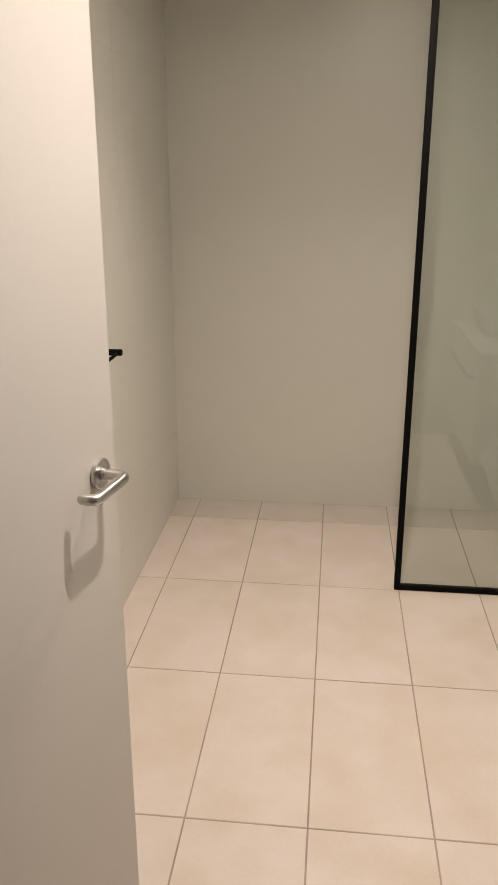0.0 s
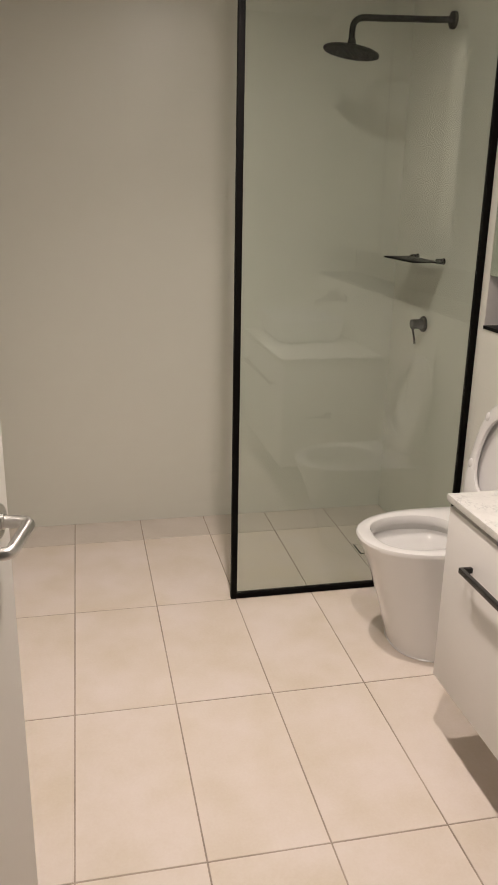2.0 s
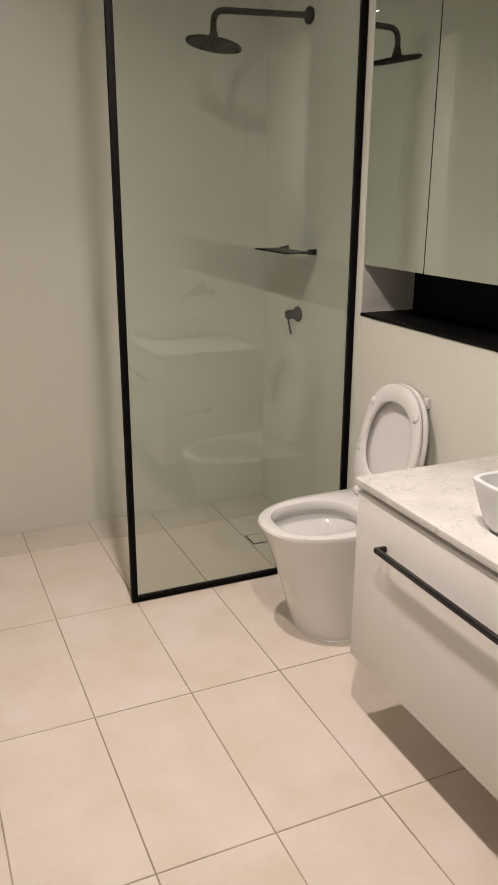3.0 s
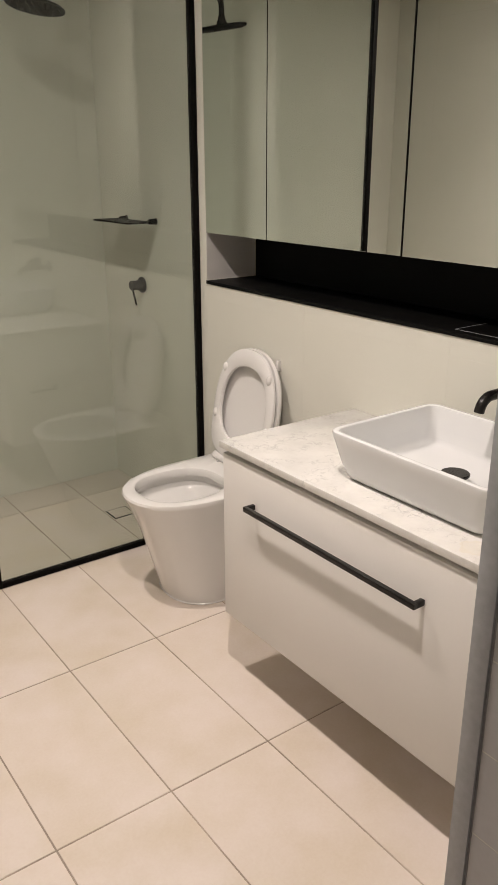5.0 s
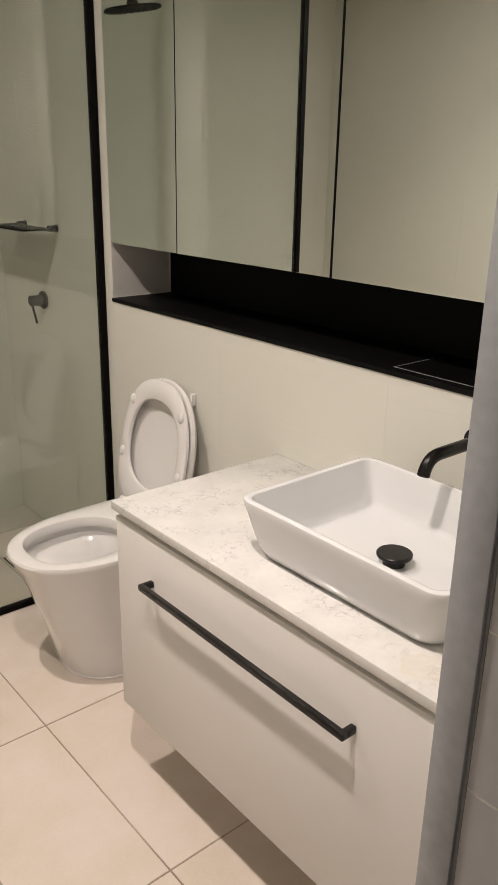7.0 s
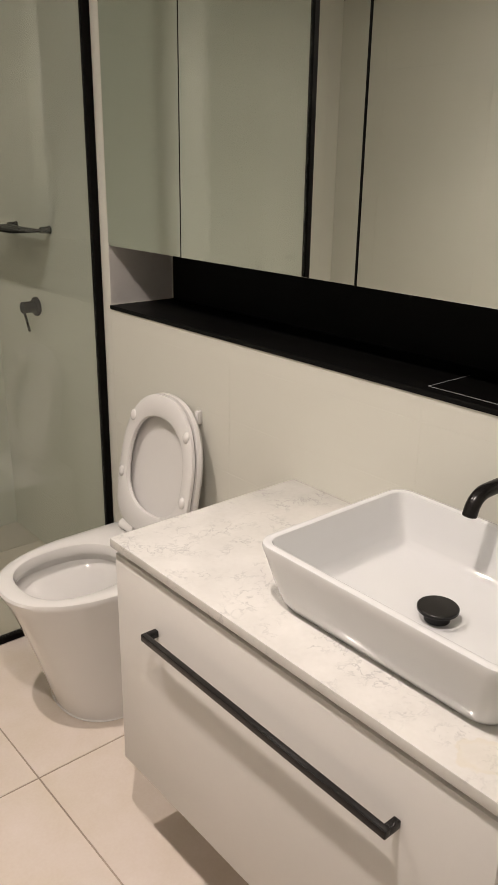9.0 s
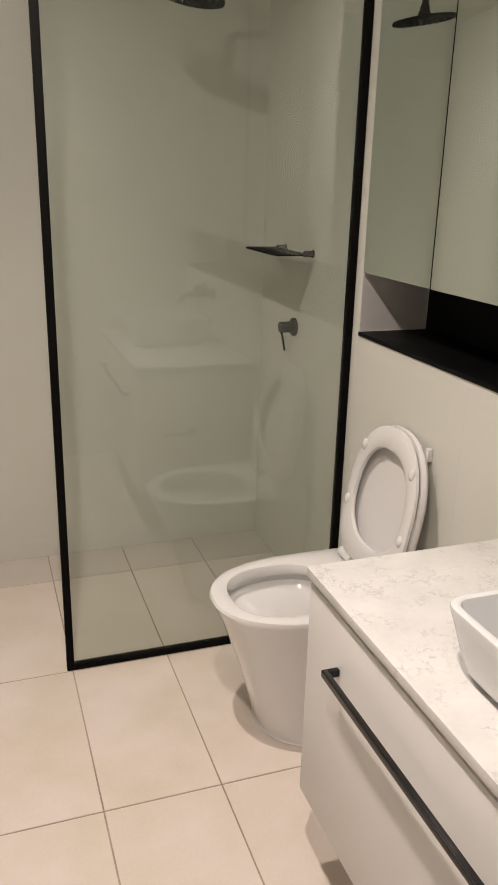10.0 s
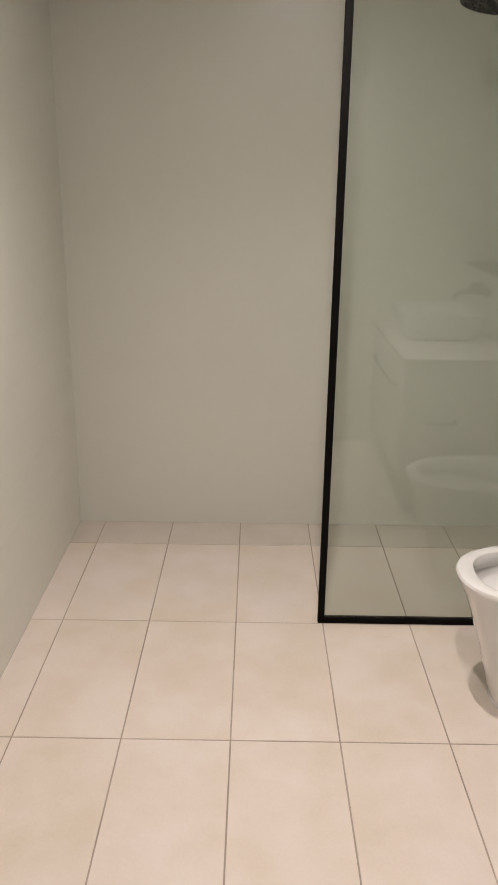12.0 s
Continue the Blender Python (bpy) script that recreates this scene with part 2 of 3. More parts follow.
# ---- the rooms: floor, walls, openings, ceiling ----
XW, XE, YN, YS = -1.012, 0.89, 0.817, -1.985
PASS_X = 0.051          # corner where the entry passage begins
DOOR_Y = -2.24         # line of the door frame
HALL_Y = -3.9

floor = solid("floor", box((XW - 0.1, DOOR_Y - 0.06, -0.12), (XE + 0.36, YN + 0.1, -0.0015)), GROUT,
              "tiled bathroom floor with brown grout joints", "floor", "structure", smooth=False)
solid("hall_floor", box((-2.2, HALL_Y - 0.1, -0.12), (1.6, DOOR_Y - 0.06, -0.004)), HALL_FLOOR,
      "plain dark carpet floor outside the bathroom", "floor", "structure", smooth=False)
ceil = solid("ceiling", box((XW - 0.1, DOOR_Y - 0.06, CEIL), (XE + 0.36, YN + 0.1, CEIL + 0.12)), CEILING_PAINT,
             "white painted flat ceiling of the bathroom", "ceiling", "structure", smooth=False)
solid("hall_ceiling", box((-2.2, HALL_Y - 0.1, CEIL), (1.6, DOOR_Y - 0.06, CEIL + 0.12)), HALL_PAINT,
      "white painted ceiling outside the bathroom", "ceiling", "structure", smooth=False)

NICHE_Y0, NICHE_Y1 = -1.985, -0.040
NICHE_Z0, NICHE_Z1, NICHE_X = 1.029, 2.34, 1.117
wall_n = solid("wall_north", box((XW - 0.1, YN + 0.0004, 0), (XE + 0.36, YN + 0.1, CEIL)), WALL_GROUT,
               "white tiled wall behind the open shower", "wall", "structure", smooth=False)
wall_w = solid("wall_west", box((XW - 0.1, DOOR_Y - 0.06, 0), (XW - 0.0004, YN + 0.0004, CEIL)), WALL_GROUT,
               "white tiled wall carrying a black towel rail", "wall", "structure", smooth=False)
bm = box((XE + 0.0004, YS, 0), (XE + 0.36, YN + 0.0004, NICHE_Z0))
box((XE + 0.0004, YS, NICHE_Z1), (XE + 0.36, YN + 0.0004, CEIL), bm=bm)
box((XE + 0.0004, NICHE_Y1, NICHE_Z0), (XE + 0.36, YN + 0.0004, NICHE_Z1), bm=bm)
box((NICHE_X + 0.012, YS, NICHE_Z0), (XE + 0.36, NICHE_Y1, NICHE_Z1), bm=bm)
wall_e = solid("wall_east", bm, WALL_GROUT, "white tiled wall with a long black-lined niche", "wall", "structure", smooth=False)
wall_s = solid("wall_south", box((PASS_X + 0.0004, DOOR_Y - 0.06, 0), (XE + 0.36, YS - 0.0004, CEIL)), WALL_GROUT,
               "tiled wall nib beside the entry passage", "wall", "structure", smooth=False)

# walls round the door and the plain hall that closes the place
HX0, HX1 = -0.885, 0.02
bm = box((XW - 0.003, DOOR_Y - 0.06, 0), (HX0 - 0.04, DOOR_Y + 0.04, CEIL))
box((HX0 - 0.04, DOOR_Y - 0.06, 2.39), (PASS_X + 0.003, DOOR_Y + 0.04, CEIL), bm=bm)
solid("wall_door", bm, HALL_PAINT, "plain wall strip round the bathroom doorway", "wall", "structure", smooth=False)
bm = box((-2.2, HALL_Y - 0.1, 0), (1.6, HALL_Y, CEIL))
box((-2.3, HALL_Y - 0.1, 0), (-2.2, DOOR_Y - 0.06, CEIL), bm=bm)
box((1.6, HALL_Y - 0.1, 0), (1.7, DOOR_Y - 0.06, CEIL), bm=bm)
box((-2.3, DOOR_Y - 0.06, 0), (XW - 0.1, DOOR_Y, CEIL), bm=bm)
box((XE + 0.36, DOOR_Y - 0.06, 0), (1.7, DOOR_Y, CEIL), bm=bm)
solid("hall_walls", bm, HALL_PAINT, "plain painted walls outside the bathroom", "wall", "structure", smooth=False)

# door frame
frame_th = thing("door_frame", (-0.43, DOOR_Y, 0), "white painted metal door frame of the bathroom", "door frame", kind="structure")
for nm, lo, hi in (("jamb", (HX0 - 0.04, DOOR_Y - 0.07, 0), (HX0, DOOR_Y + 0.025, 2.35)),
                   ("jamb", (HX1, DOOR_Y - 0.07, 0), (PASS_X, DOOR_Y + 0.025, 2.35)),
                   ("head", (HX0 - 0.04, DOOR_Y - 0.07, 2.35), (PASS_X, DOOR_Y + 0.025, 2.39))):
    part(nm, box(lo, hi, 0.003), DOOR_PAINT, frame_th)

# the open door leaf, with its lever handle
DOOR_TURN = 14.0
EDGE = Vector((-0.653, -1.434, 0))
door_dir = Vector((-math.sin(radians(DOOR_TURN)), -math.cos(radians(DOOR_TURN)), 0))   # from the free edge to the hinge
door_out = Vector((math.cos(radians(DOOR_TURN)), -math.sin(radians(DOOR_TURN)), 0))    # out of the visible face


def on_door(s, out, z):
    return EDGE + door_dir * s + door_out * out + Vector((0, 0, z))


def door_box(s0, s1, o0, o1, z0, z1, bevel=0.002):
    bm = box((s0, o0, z0), (s1, o1, z1), bevel)
    for v in bm.verts:
        v.co = on_door(v.co.x, v.co.y, v.co.z)
    return bm


door = thing("door_1", on_door(0.82, -0.02, 0), "white painted flush door standing open into the bathroom", "door", kind="structure")
part("leaf", door_box(0, 0.82, -0.038, 0, 0.012, 2.34), DOOR_PAINT, door)
GZ = 1.004             # height of the lever's spindle
handle = part("lever_handle", tube(bend(on_door(0.058, 0.012, GZ), on_door(0.056, 0.053, GZ), on_door(0.115, 0.053, GZ - 0.004), 0.016)
                                   [:-1] + bend(on_door(0.11, 0.053, GZ - 0.004), on_door(0.155, 0.053, GZ - 0.006), on_door(0.155, 0.024, GZ - 0.006), 0.016)[1:], 0.0095),
              STEEL, door, "satin stainless steel lever handle")
part("rosette", tube([on_door(0.058, 0, GZ), on_door(0.058, 0.009, GZ)], 0.027, 40), STEEL, handle)
part("neck", tube([on_door(0.058, 0.008, GZ), on_door(0.058, 0.016, GZ)], 0.0125, 24), STEEL, handle)
for hz in (0.25, 1.15, 2.05):
    part("hinge", tube([on_door(0.826, -0.002, hz), on_door(0.826, -0.002, hz + 0.1)], 0.007, 14), STEEL, door, "steel butt hinge")

# ---- black-lined niche and mirror cabinet ----
part("niche_shelf", box((XE - 0.004, NICHE_Y0, NICHE_Z0), (NICHE_X + 0.01, NICHE_Y1 - 0.002, 1.041), 0.001), BLACK_PANEL, wall_e, "matt black niche shelf")
part("niche_back", box((NICHE_X, NICHE_Y0, 1.041), (NICHE_X + 0.01, NICHE_Y1 - 0.002, 1.30)), BLACK_PANEL, wall_e, "matt black niche back panel")
part("niche_side", box((XE + 0.001, NICHE_Y1 - 0.002, 1.041), (NICHE_X + 0.012, NICHE_Y1 + 0.002, 1.30)), NICHE_SIDE, wall_e, "white tiled niche end")
part("niche_bead", box((XE + 0.001, NICHE_Y1 - 0.005, 1.041), (NICHE_X, NICHE_Y1 - 0.002, 1.0435)), WALL_TILE, wall_e, "white sealant line at the niche end")
part("niche_bead", box((NICHE_X - 0.003, NICHE_Y1 - 0.005, 1.041), (NICHE_X, NICHE_Y1 - 0.002, 1.21)), WALL_TILE, wall_e, "white sealant line at the niche end")
for lo, hi in (((XE + 0.026, -1.2070, 1.0408), (1.053, -1.2052, 1.0416)), ((XE + 0.0245, NICHE_Y0 + 0.004, 1.0408), (XE + 0.0258, -1.2052, 1.0416))):
    part("shelf_joint", box(lo, hi), GREY_METAL, wall_e, "thin joint between shelf panels")

MZ0, MZ1 = 1.216, 2.335
cab = thing("mirror_cabinet", (XE + 0.1, -1.0, MZ0), "long mirror-fronted cabinet recessed above a black niche", "mirror cabinet")
part("carcass", box((XE + 0.022, NICHE_Y0 + 0.002, MZ0 + 0.003), (NICHE_X - 0.002, NICHE_Y1 - 0.004, MZ1), 0.001), BLACK_PANEL, cab)
cuts = [NICHE_Y1 - 0.002, -0.413, -1.022, -1.631, NICHE_Y0 + 0.002]
for a, b in zip(cuts, cuts[1:]):
    ajar = 0.5 if abs(a + 0.413) < 1e-6 else 0.0        # one door stands a few millimetres proud
    d = part("mirror_door", box((XE + 0.0035, b + 0.0033, MZ0), (XE + 0.0205, a - 0.0033, MZ1), 0.0008), BLACK_PANEL, cab, "mirrored cabinet door")
    part("mirror", box((XE - 0.0015, b + 0.0033, MZ0), (XE + 0.003, a - 0.0033, MZ1), 0.0008), MIRROR, d, "clear mirror glass", smooth=False)
    if ajar:
        pivot = Vector((XE + 0.003, (a + b) / 2, MZ0)) - ORIGIN[cab]
        d.matrix_basis = Matrix.Translation(pivot) @ Matrix.Rotation(radians(ajar), 4, "Z") @ Matrix.Translation(-pivot)

for c in cuts[1:-1]:
    part("edge_profile", box((XE - 0.0035, c - 0.002, MZ0), (XE + 0.02, c + 0.002, MZ1), 0.0006), BLACK_PANEL, cab, "black edge profile between mirrors")

# ---- grey corner trim of the nib ----
trim = thing("corner_trim", (PASS_X, YS, 0), "grey metal edge trim on the tiled wall corner", "trim", kind="structure")
part("profile", box((PASS_X - 0.004, YS - 0.028, 0.0), (PASS_X + 0.0025, YS + 0.004, CEIL), 0.001), GREY_METAL, trim)
# the groove's shadow behind the profile is coloured in as a thin grey strip
part("joint", box((PASS_X - 0.0005, YS - 0.0315, 0.0), (PASS_X + 0.0025, YS - 0.0282, CEIL)), GROOVE_SHADE, trim, "grey strip painted as the shadow groove beside the trim")

# ---- shower screen ----
SX0, SX1, SZ = -0.017, XE - 0.001, CEIL - 0.001
GY = 0.012
screen = thing("shower_screen", (0.44, GY, 0), "fixed clear glass shower screen in a slim black frame", "shower screen")
pane = part("pane", box((SX0 + 0.01, GY - 0.005, 0.012), (SX1 - 0.008, GY + 0.005, SZ - 0.002)), GLASS, screen, "clear greenish glass", smooth=False)
part("upright", box((SX0, GY - 0.011, 0.0), (SX0 + 0.022, GY + 0.011, SZ), 0.0012), BLACK_METAL, screen)
part("wall_channel", box((SX1 - 0.022, GY - 0.011, 0.0), (SX1, GY + 0.011, SZ), 0.0012), BLACK_METAL, screen)
part("floor_channel", box((SX0 + 0.022, GY - 0.011, 0.0), (SX1 - 0.022, GY + 0.011, 0.02), 0.0012), BLACK_METAL, screen)

# ---- shower fittings ----
SY = 0.42
HX, HEAD_R = 0.489, 0.104
rain = thing("rain_shower", (XE, SY, 2.110), "matt black rain shower head on a bent wall arm", "shower head")
part("rosette", tube([(XE, SY, 2.110), (XE - 0.014, SY, 2.110)], 0.031, 36), BLACK_METAL, rain)
part("arm", tube(bend((XE - 0.012, SY, 2.110), (HX, SY, 2.096), (HX, SY, 2.014), 0.045, 10), 0.0115), BLACK_METAL, rain)
part("collar", tube([(HX, SY, 2.024), (HX, SY, 2.004)], 0.0155), BLACK_METAL, rain)
part("swivel_nut", tube([(HX, SY, 2.006), (HX, SY, 1.988)], 0.021, 24), BLACK_METAL, rain)
hb = []
for r, z in ((0.02, 1.994), (HEAD_R - 0.007, 1.989), (HEAD_R - 0.001, 1.985), (HEAD_R, 1.980), (HEAD_R - 0.003, 1.976)):
    hb.append([(HX + r * math.cos(2 * math.pi * k / 48), SY + r * math.sin(2 * math.pi * k / 48), z - 0.16 * r * math.cos(2 * math.pi * k / 48)) for k in range(48)])
head = part("head", loft(hb), BLACK_METAL, rain)
bm = bmesh.new()
for ring_r, count in ((0.02, 6), (0.042, 12), (0.064, 18), (0.086, 24)):
    for k in range(count):
        a = 2 * math.pi * k / count
        p = Vector((HX + ring_r * math.cos(a), SY + ring_r * math.sin(a), 1.9765 - 0.16 * ring_r * math.cos(a)))
        tube([p, p - Vector((0, 0, 0.005))], 0.0036, 7, bm)
tagged(part("nozzles", bm, BLACK_METAL, head, "small rubber spray nozzles"), kind="stuff")


def lever_mixer(y, z, label):
    mx = thing("wall_mixer", (XE, y, z), label, "mixer tap")
    part("rosette", tube([(XE, y, z), (XE - 0.010, y, z)], 0.033, 36), BLACK_METAL, mx)
    part("body", tube([(XE - 0.009, y, z), (XE - 0.058, y, z)], 0.020, 28), BLACK_METAL, mx)
    part("lever", tube([(XE - 0.050, y, z - 0.017), (XE - 0.036, y, z - 0.085)], 0.0042, 12), BLACK_METAL, mx)
    return mx


lever_mixer(0.463, 0.966, "matt black shower mixer with a pin lever")
lever_mixer(-1.60, 0.95, "matt black basin mixer with a pin lever")

shelf = thing("shower_shelf", (XE, 0.45, 1.234), "small dark glass shelf on two black wall posts", "shelf")
bm = loft([rrect(0.802, 0.452, 0.058, 0.155, 0.008, 1.231), rrect(0.802, 0.452, 0.058, 0.155, 0.008, 1.237)])
part("plate", bm, BLACK_METAL, shelf, "thin dark shelf plate")
for y in (0.328, 0.578):
    p = part("post", tube([(XE, y, 1.235), (XE - 0.034, y, 1.235)], 0.011, 20), BLACK_METAL, shelf)
    part("flange", tube([(XE, y, 1.235), (XE - 0.004, y, 1.235)], 0.014, 20), BLACK_METAL, p)

drain = thing("floor_drain", (0.66, 0.34, 0), "square tile-insert floor drain with a dark slot", "drain")
part("slot", box((0.607, 0.292, -0.001), (0.705, 0.388, 0.0012)), BLACK_METAL, drain, "dark drain slot")
part("insert", box((0.613, 0.298, -0.001), (0.699, 0.382, 0.0028), 0.0006), FLOOR_TILE, drain, "tile-filled drain cover")

# ---- toilet ----
TC = -0.388


def pan_ring(xf, hw, z, centre=0.62, back=XE - 0.002, n=64, power=2.25):
    """A closed outline, round at the front and square at the wall."""
    ring = []
    for k in range(n):
        a = 2 * math.pi * k / n
        dx, dy = -math.cos(a), math.sin(a)
        if dx < 0:
            r = (abs(dx / (centre - xf)) ** power + abs(dy / hw) ** power) ** (-1 / power)
        else:
            q = 9
            r = (abs(dx / (back - centre)) ** q + abs(dy / hw) ** q) ** (-1 / q)
        ring.append((centre + r * dx, TC + r * dy, z))
    return ring


def oval(x0, x1, hw, z, n=64, centre=None, power=2.4):
    c = (x0 + x1) / 2
    ring = []
    for k in range(n):
        a = 2 * math.pi * k / n
        dx, dy = -math.cos(a), math.sin(a)
        r = (abs(dx / ((x1 - x0) / 2)) ** power + abs(dy / hw) ** power) ** (-1 / power)
        ring.append((c + r * dx, TC + r * dy, z))
    return ring


toilet = thing("toilet", (0.65, TC, 0), "white ceramic back-to-wall toilet with seat and lid raised", "toilet")
rings = [pan_ring(0.475, 0.150, 0.0), pan_ring(0.468, 0.155, 0.004), pan_ring(0.466, 0.156, 0.012), pan_ring(0.452, 0.160, 0.06),
         pan_ring(0.424, 0.166, 0.16), pan_ring(0.385, 0.175, 0.28), pan_ring(0.353, 0.185, 0.36), pan_ring(0.336, 0.190, 0.392),
         pan_ring(0.333, 0.191, 0.403), pan_ring(0.337, 0.189, 0.410), pan_ring(0.345, 0.184, 0.413)]
rings += [oval(0.377, 0.70, 0.143, 0.413), oval(0.383, 0.694, 0.138, 0.410), oval(0.386, 0.691, 0.135, 0.402), oval(0.388, 0.690, 0.134, 0.386), oval(0.386, 0.692, 0.136, 0.380),
          oval(0.368, 0.709, 0.153, 0.377), oval(0.366, 0.711, 0.155, 0.352), oval(0.372, 0.707, 0.149, 0.346), oval(0.395, 0.700, 0.134, 0.334), oval(0.43, 0.692, 0.114, 0.312),
          oval(0.475, 0.686, 0.09, 0.278), oval(0.52, 0.68, 0.068, 0.235), oval(0.55, 0.675, 0.052, 0.19), oval(0.57, 0.67, 0.042, 0.16)]
pan = part("pan", loft(rings), TOILET_CERAMIC, toilet, "glossy white ceramic pan")
part("foot_seal", loft([pan_ring(0.466, 0.156, 0.0), pan_ring(0.464, 0.158, 0.003), pan_ring(0.467, 0.155, 0.006)]), SEAT_PLASTIC, toilet, "white silicone seal")

# raised seat and lid, in a plane leaning back on the wall
SEAT_FOOT = Vector((0.785, TC, 0.438))
seat_up = Vector((0.185, 0, 0.983)).normalized()
seat_out = Vector((-seat_up.z, 0, seat_up.x))


def seat_at(u, v, d):
    return SEAT_FOOT + Vector((0, u, 0)) + seat_up * v + seat_out * d


def seat_ring(hw, v0, v1, d, n=64, power=2.3, low=4.0, vc=None):
    """An egg outline: flat at the hinge end, round at the free end."""
    vc = vc or v0 + (v1 - v0) * 0.45
    ring = []
    for k in range(n):
        a = 2 * math.pi * k / n
        du, dv = math.cos(a), math.sin(a)
        ev, q = ((v1 - vc), power) if dv > 0 else ((vc - v0), low)
        r = (abs(du / hw) ** q + abs(dv / ev) ** q) ** (-1 / q)
        ring.append(seat_at(r * du, vc + r * dv, d))
    return ring


bm = loft([seat_ring(0.134, 0.064, 0.350, 0.008, low=2.4), seat_ring(0.168, 0.006, 0.404, 0.008), seat_ring(0.174, 0.0, 0.410, 0.012),
           seat_ring(0.173, 0.001, 0.409, 0.020), seat_ring(0.166, 0.008, 0.402, 0.024),
           seat_ring(0.139, 0.059, 0.355, 0.024, low=2.4), seat_ring(0.133, 0.065, 0.349, 0.021, low=2.4), seat_ring(0.131, 0.067, 0.347, 0.013, low=2.4),
           seat_ring(0.134, 0.064, 0.350, 0.008, low=2.4)], first=False, last=False)
bmesh.ops.remove_doubles(bm, verts=bm.verts, dist=1e-5)
seat = part("seat", bm, SEAT_PLASTIC, toilet, "white plastic toilet seat, raised")
part("lid", loft([seat_ring(0.13, 0.07, 0.356, -0.012, low=2.4), seat_ring(0.150, 0.05, 0.376, -0.008), seat_ring(0.167, 0.006, 0.403, 0.004), seat_ring(0.175, 0.0, 0.412, 0.003),
                  seat_ring(0.177, 0.0, 0.414, -0.008), seat_ring(0.171, 0.004, 0.408, -0.018)]), SEAT_PLASTIC, toilet, "white plastic lid, raised")
for u, v in ((0.128, 0.326), (-0.130, 0.326), (0.152, 0.15), (-0.152, 0.15)):
    bm = bmesh.new()
    bmesh.ops.create_uvsphere(bm, u_segments=14, v_segments=8, radius=1)
    for p in bm.verts:
        p.co = seat_at(u + p.co.x * 0.0118, v + p.co.z * 0.0165, 0.024 + p.co.y * 0.0085)
    part("buffer", bm, SEAT_PLASTIC, seat, "small white seat buffer")
part("lid_stop", box((0.874, -0.499, 0.783), (XE, -0.485, 0.820), 0.003), SEAT_PLASTIC, toilet, "small white lid stop on the wall")
for u in (0.10, -0.10):
    h = part("hinge", tube([seat_at(u + 0.035, -0.010, 0.010), seat_at(u - 0.035, -0.010, 0.010)], 0.0155, 20), SEAT_PLASTIC, toilet, "white plastic hinge barrel")
    part("hinge_cap", tube([(0.768, TC + u, 0.4125), (0.768, TC + u, 0.425)], 0.012, 18), CHROME, h, "chrome hinge post")

# ---- vanity ----
VY0, VY1 = -1.758, -0.868
vanity = thing("vanity_cabinet", (0.65, -1.307, 0.2), "white wall-hung vanity cabinet with one wide drawer", "vanity cabinet")
part("carcass", box((0.425, VY0, 0.203), (XE, VY1, 0.7205), 0.001), VANITY_WHITE, vanity)
# shade of the recess below the worktop, put in as a dark-coloured strip
part("shadow_gap", box((0.4185, VY0 + 0.003, 0.7057), (0.4247, VY1 - 0.003, 0.7208)), GAP_SHADE, vanity, "dark strip painted as the shade under the worktop")
drawer = part("drawer_front", box((0.393, VY0, 0.2), (0.4248, VY1, 0.7055), 0.0015), VANITY_WHITE, vanity, "smooth white drawer front")
HY0, HY1, HZ = -1.612, -1.006, 0.593
bm = box((0.360, HY0, HZ - 0.007), (0.372, HY1, HZ + 0.007), 0.0012)
for a, b in ((HY0, HY0 + 0.012), (HY1 - 0.012, HY1)):
    box((0.3715, a, HZ - 0.007), (0.3935, b, HZ + 0.007), 0.0012, bm=bm)
part("pull_bar", bm, BLACK_GLOSS, drawer, "square black pull handle")
solid("worktop", box((0.385, -1.763, 0.7210), (XE - 0.001, -0.862, 0.740), 0.0009, 2), MARBLE,
      "pale veined stone worktop on the white vanity", "worktop", origin=(0.64, -1.312, 0.721))

# ---- basin ----
BX, BY = 0.634, -1.470
basin = thing("basin", (BX, BY, 0.7400), "white rectangular ceramic vessel basin on the worktop", "basin")
rings = [rrect(BX, BY, 0.1420, 0.2000, 0.035, 0.7400), rrect(BX, BY, 0.1480, 0.2060, 0.038, 0.7410), rrect(BX, BY, 0.1560, 0.2130, 0.041, 0.7470),
         rrect(BX, BY, 0.1640, 0.2200, 0.043, 0.7600), rrect(BX, BY, 0.1720, 0.2280, 0.042, 0.7870), rrect(BX, BY, 0.1825, 0.2380, 0.038, 0.8360),
         rrect(BX, BY, 0.1870, 0.2420, 0.036, 0.8550), rrect(BX, BY, 0.1860, 0.2410, 0.036, 0.8600), rrect(BX, BY, 0.1830, 0.2380, 0.034, 0.8620),
         rrect(BX, BY, 0.1760, 0.2310, 0.028, 0.8620), rrect(BX, BY, 0.1720, 0.2270, 0.025, 0.8600), rrect(BX, BY, 0.1700, 0.2250, 0.024, 0.8550),
         rrect(BX, BY, 0.1600, 0.2160, 0.024, 0.8060), rrect(BX, BY, 0.1530, 0.2090, 0.026, 0.7810), rrect(BX, BY, 0.1470, 0.2030, 0.028, 0.7730),
         rrect(BX, BY, 0.1360, 0.1920, 0.03, 0.7690), rrect(BX, BY, 0.03, 0.03, 0.0299, 0.7650)]
part("bowl", loft(rings), CERAMIC, basin, "glossy white ceramic bowl")
plug = part("waste_plug", tube([(0.619, -1.482, 0.7830), (0.619, -1.482, 0.7905)], 0.0335, 40), BLACK_GLOSS, basin, "round black pop-up waste")
part("stem", tube([(0.619, -1.482, 0.7650), (0.619, -1.482, 0.7840)], 0.021, 28), BLACK_GLOSS, plug)

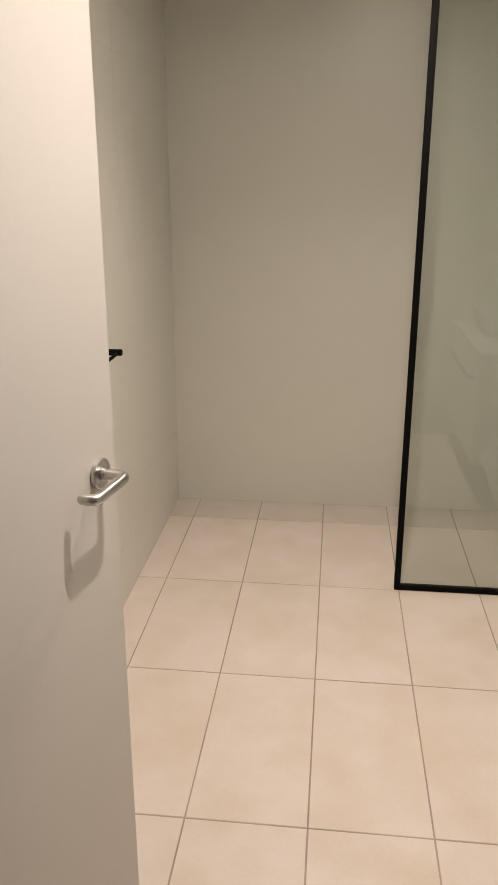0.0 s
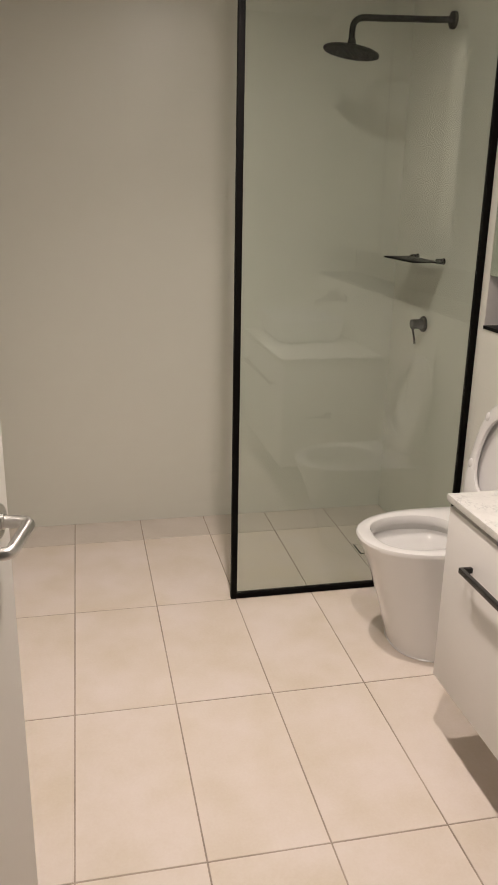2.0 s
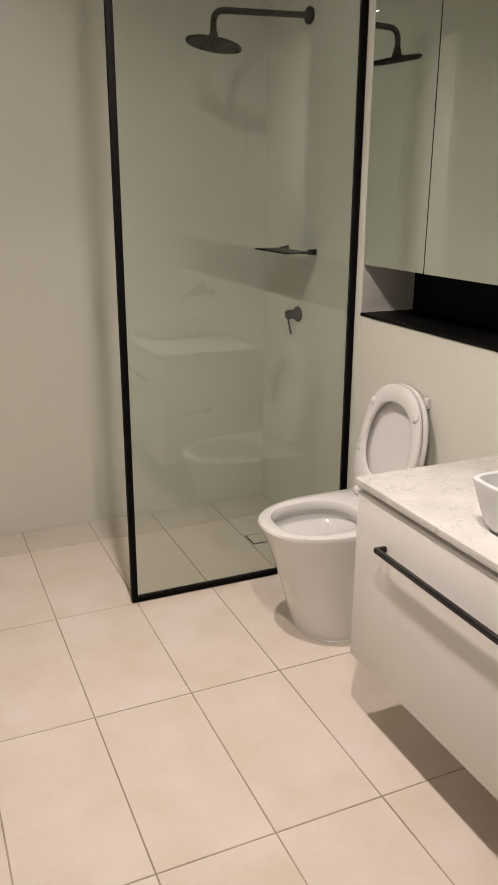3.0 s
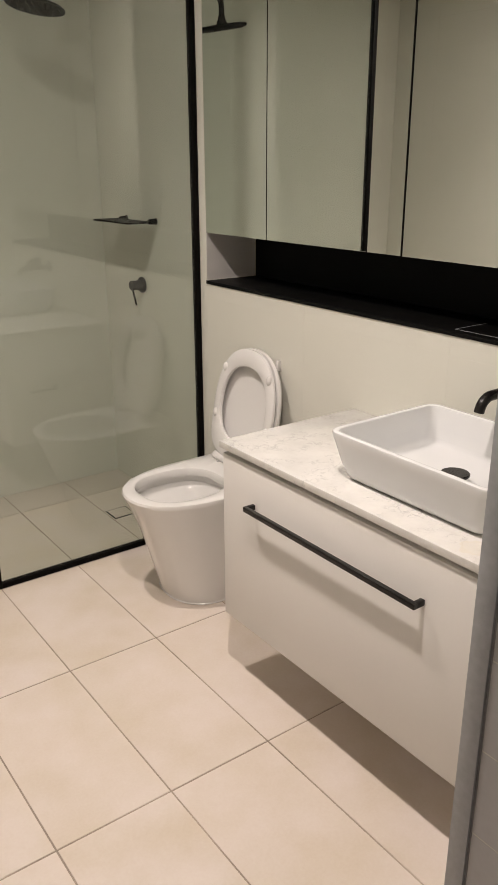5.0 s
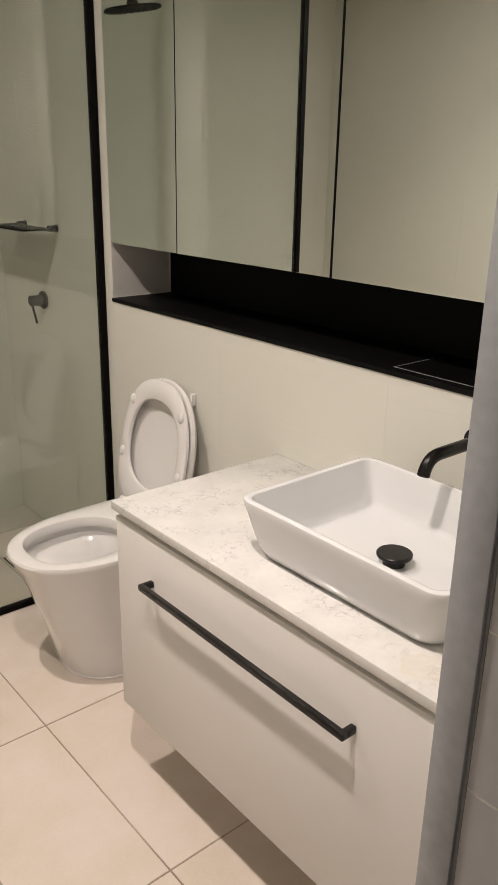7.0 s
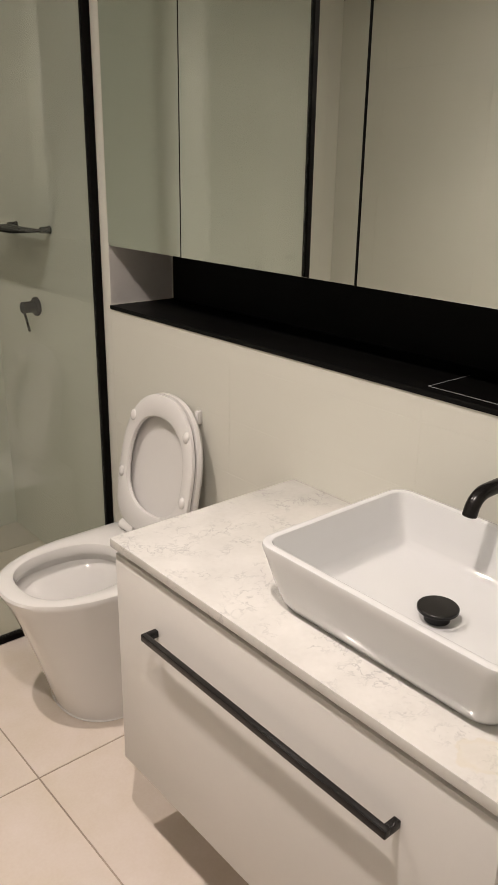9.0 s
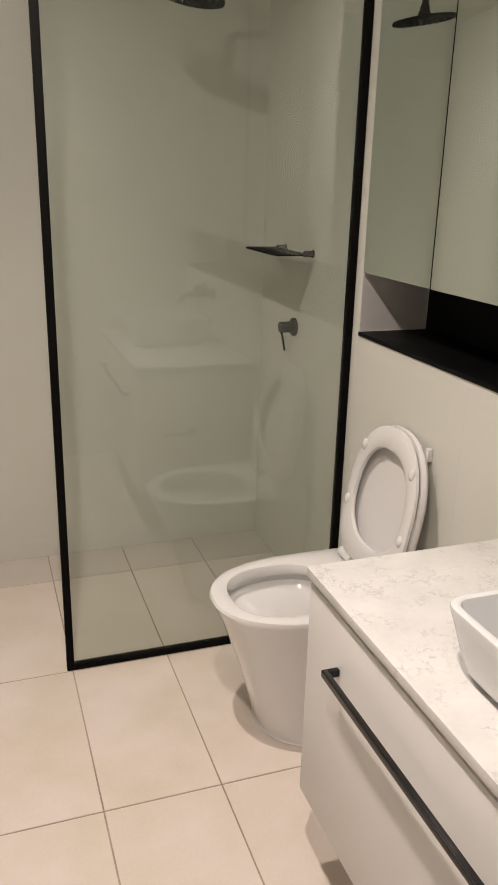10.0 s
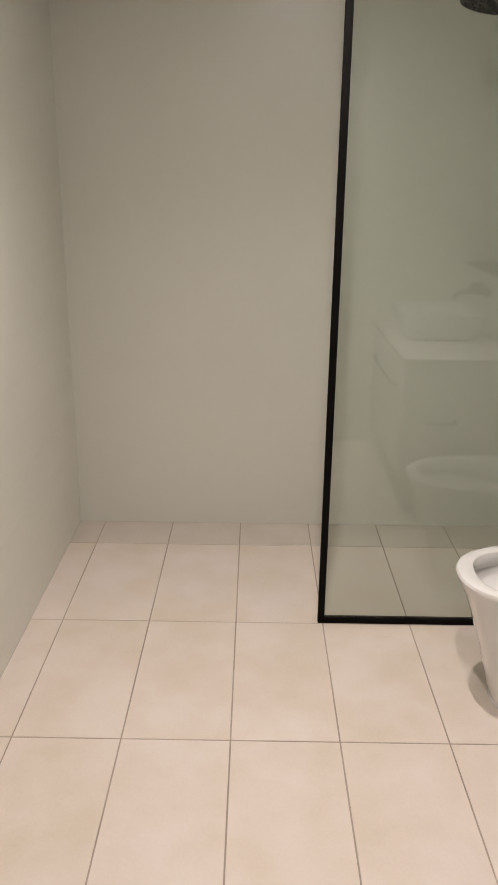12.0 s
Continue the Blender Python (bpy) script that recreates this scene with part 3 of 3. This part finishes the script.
# ---- basin spout ----
PY = -1.455
spout = thing("basin_spout", (XE, PY, 0.943), "matt black wall spout over the basin", "tap")
part("rosette", tube([(XE, PY, 0.943), (XE - 0.012, PY, 0.943)], 0.0275, 36), BLACK_GLOSS, spout)
part("pipe", tube(bend((XE - 0.011, PY, 0.943), (0.728, PY, 0.943), (0.719, PY, 0.907), 0.034, 10), 0.0125), BLACK_GLOSS, spout)

# ---- towel rail and roll holder ----
RZ, RX = 0.965, XW + 0.070
rail = thing("towel_rail", (XW, -0.65, RZ), "slim matt black towel rail on the tiled wall", "towel rail")
part("bar", tube([(RX - 0.014, -0.325, RZ - 0.003), (RX - 0.014, -1.085, RZ - 0.003)], 0.0055, 16), BLACK_METAL, rail)
for y in (-0.325, -1.085):
    p = part("post", tube([(XW, y, RZ), (RX, y, RZ)], 0.0105, 18), BLACK_METAL, rail)
    part("flange", tube([(XW, y, RZ), (XW + 0.006, y, RZ)], 0.0165, 28), BLACK_METAL, p)

holder = thing("toilet_roll_holder", (0.625, VY1, 0.457), "empty matt black toilet roll holder on the vanity side", "roll holder")
part("flange", tube([(0.625, VY1 - 0.002, 0.457), (0.625, VY1 + 0.006, 0.457)], 0.017, 28), BLACK_METAL, holder)
part("arm", tube(bend((0.625, VY1 + 0.005, 0.457), (0.625, VY1 + 0.025, 0.457), (0.495, VY1 + 0.025, 0.457), 0.012), 0.006, 16), BLACK_METAL, holder)

# ---- downlights ----
for lx, ly in LAMPS:
    dl = thing("downlight", (lx, ly, CEIL), "round recessed ceiling downlight, switched on", "downlight", "ceiling downlights")
    ring_rows = [[(lx + r * math.cos(2 * math.pi * k / 32), ly + r * math.sin(2 * math.pi * k / 32), z) for k in range(32)]
                 for r, z in ((0.024, CEIL - 0.001), (0.026, CEIL - 0.006), (0.044, CEIL - 0.005), (0.047, CEIL - 0.001), (0.024, CEIL - 0.001))]
    bm = loft(ring_rows, False, False)
    bmesh.ops.remove_doubles(bm, verts=bm.verts, dist=1e-5)
    part("trim_ring", bm, CEILING_PAINT, dl)
    part("lens", loft([[(lx + 0.024 * math.cos(2 * math.pi * k / 32), ly + 0.024 * math.sin(2 * math.pi * k / 32), z) for k in range(32)]
                       for z in (CEIL - 0.0005, CEIL - 0.003)]), LAMP_LENS, dl, "glowing warm white lens")

# ---- floor and wall tiles, piece by piece ----
TILES = {}


def tile_piece(name, size, mat, parent, centre, bevel):
    """One tile; alike tiles share a mesh. The bevelled face looks along the thinnest side."""
    key = (name, tuple(round(s, 4) for s in size), mat.name)
    if key not in TILES:
        bm = box([-s / 2 for s in size], [s / 2 for s in size])
        thin = min(range(3), key=lambda i: size[i])
        edges = [e for e in bm.edges if abs(e.verts[0].co[thin] - e.verts[1].co[thin]) < 1e-6]
        bmesh.ops.bevel(bm, geom=edges, offset=bevel, segments=1, affect="EDGES")
        me = bpy.data.meshes.new(name)
        bm.to_mesh(me)
        bm.free()
        me.materials.append(mat)
        TILES[key] = me
    ob = new(name, TILES[key])
    ob.parent = parent
    ob.location = Vector(centre) - ORIGIN[parent]
    return ob


def spans(lo, hi, phase, pitch, gap):
    """The stretches of tiles of one pitch that lie between lo and hi."""
    k = math.floor((lo - phase) / pitch)
    out = []
    while phase + k * pitch < hi - 1e-6:
        a, b = max(lo, phase + k * pitch + gap / 2), min(hi, phase + (k + 1) * pitch - gap / 2)
        if b - a > 0.006:
            out.append((a, b))
        k += 1
    return out


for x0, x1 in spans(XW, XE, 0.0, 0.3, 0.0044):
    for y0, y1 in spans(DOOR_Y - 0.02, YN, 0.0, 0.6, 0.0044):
        # the narrow tiles along the far wall have a darker tone
        tile_mat = CUT_TILE if y0 > 0.55 else FLOOR_TILE
        tile_piece("tile", (x1 - x0, y1 - y0, 0.008), tile_mat, floor, ((x0 + x1) / 2, (y0 + y1) / 2, -0.004 + random.uniform(-0.0003, 0.0003)), 0.0008)

TZ, TP, TG = 0.975, 0.15, 0.0007
for z0, z1 in spans(0.0, CEIL, TZ, TP, TG):
    zc, h = (z0 + z1) / 2, z1 - z0
    for a, b in spans(XW, XE, -0.32, 0.6, TG):
        tile_piece("tile", (b - a, 0.006, h), WALL_TILE, wall_n, ((a + b) / 2, YN + 0.003, zc), 0.0002)
    for a, b in spans(DOOR_Y + 0.04, YN, -1.215, 0.6, TG):
        tile_piece("tile", (0.006, b - a, h), WALL_TILE, wall_w, (XW - 0.003, (a + b) / 2, zc), 0.0002)
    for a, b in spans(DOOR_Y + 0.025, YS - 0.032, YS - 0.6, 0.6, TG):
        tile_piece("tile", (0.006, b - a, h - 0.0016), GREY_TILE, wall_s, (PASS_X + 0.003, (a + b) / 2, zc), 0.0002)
    for a, b in spans(PASS_X + 0.004, XE, 0.28, 0.6, TG):
        tile_piece("tile", (b - a, 0.006, h), WALL_TILE, wall_s, ((a + b) / 2, YS - 0.003, zc), 0.0002)
# beside the niche the east wall's tiles stop at its edges
for za, zb, ya, yb in ((0.0, NICHE_Z0, YS, NICHE_Y1), (0.0, CEIL, NICHE_Y1 + 0.0006, YN), (NICHE_Z1, CEIL, YS, NICHE_Y1)):
    for z0, z1 in spans(za, zb, TZ, TP, TG):
        for a, b in spans(ya, yb, -1.215, 0.6, TG):
            tile_piece("tile", (0.006, b - a, z1 - z0), WALL_TILE, wall_e, (XE + 0.003, (a + b) / 2, (z0 + z1) / 2), 0.0002)
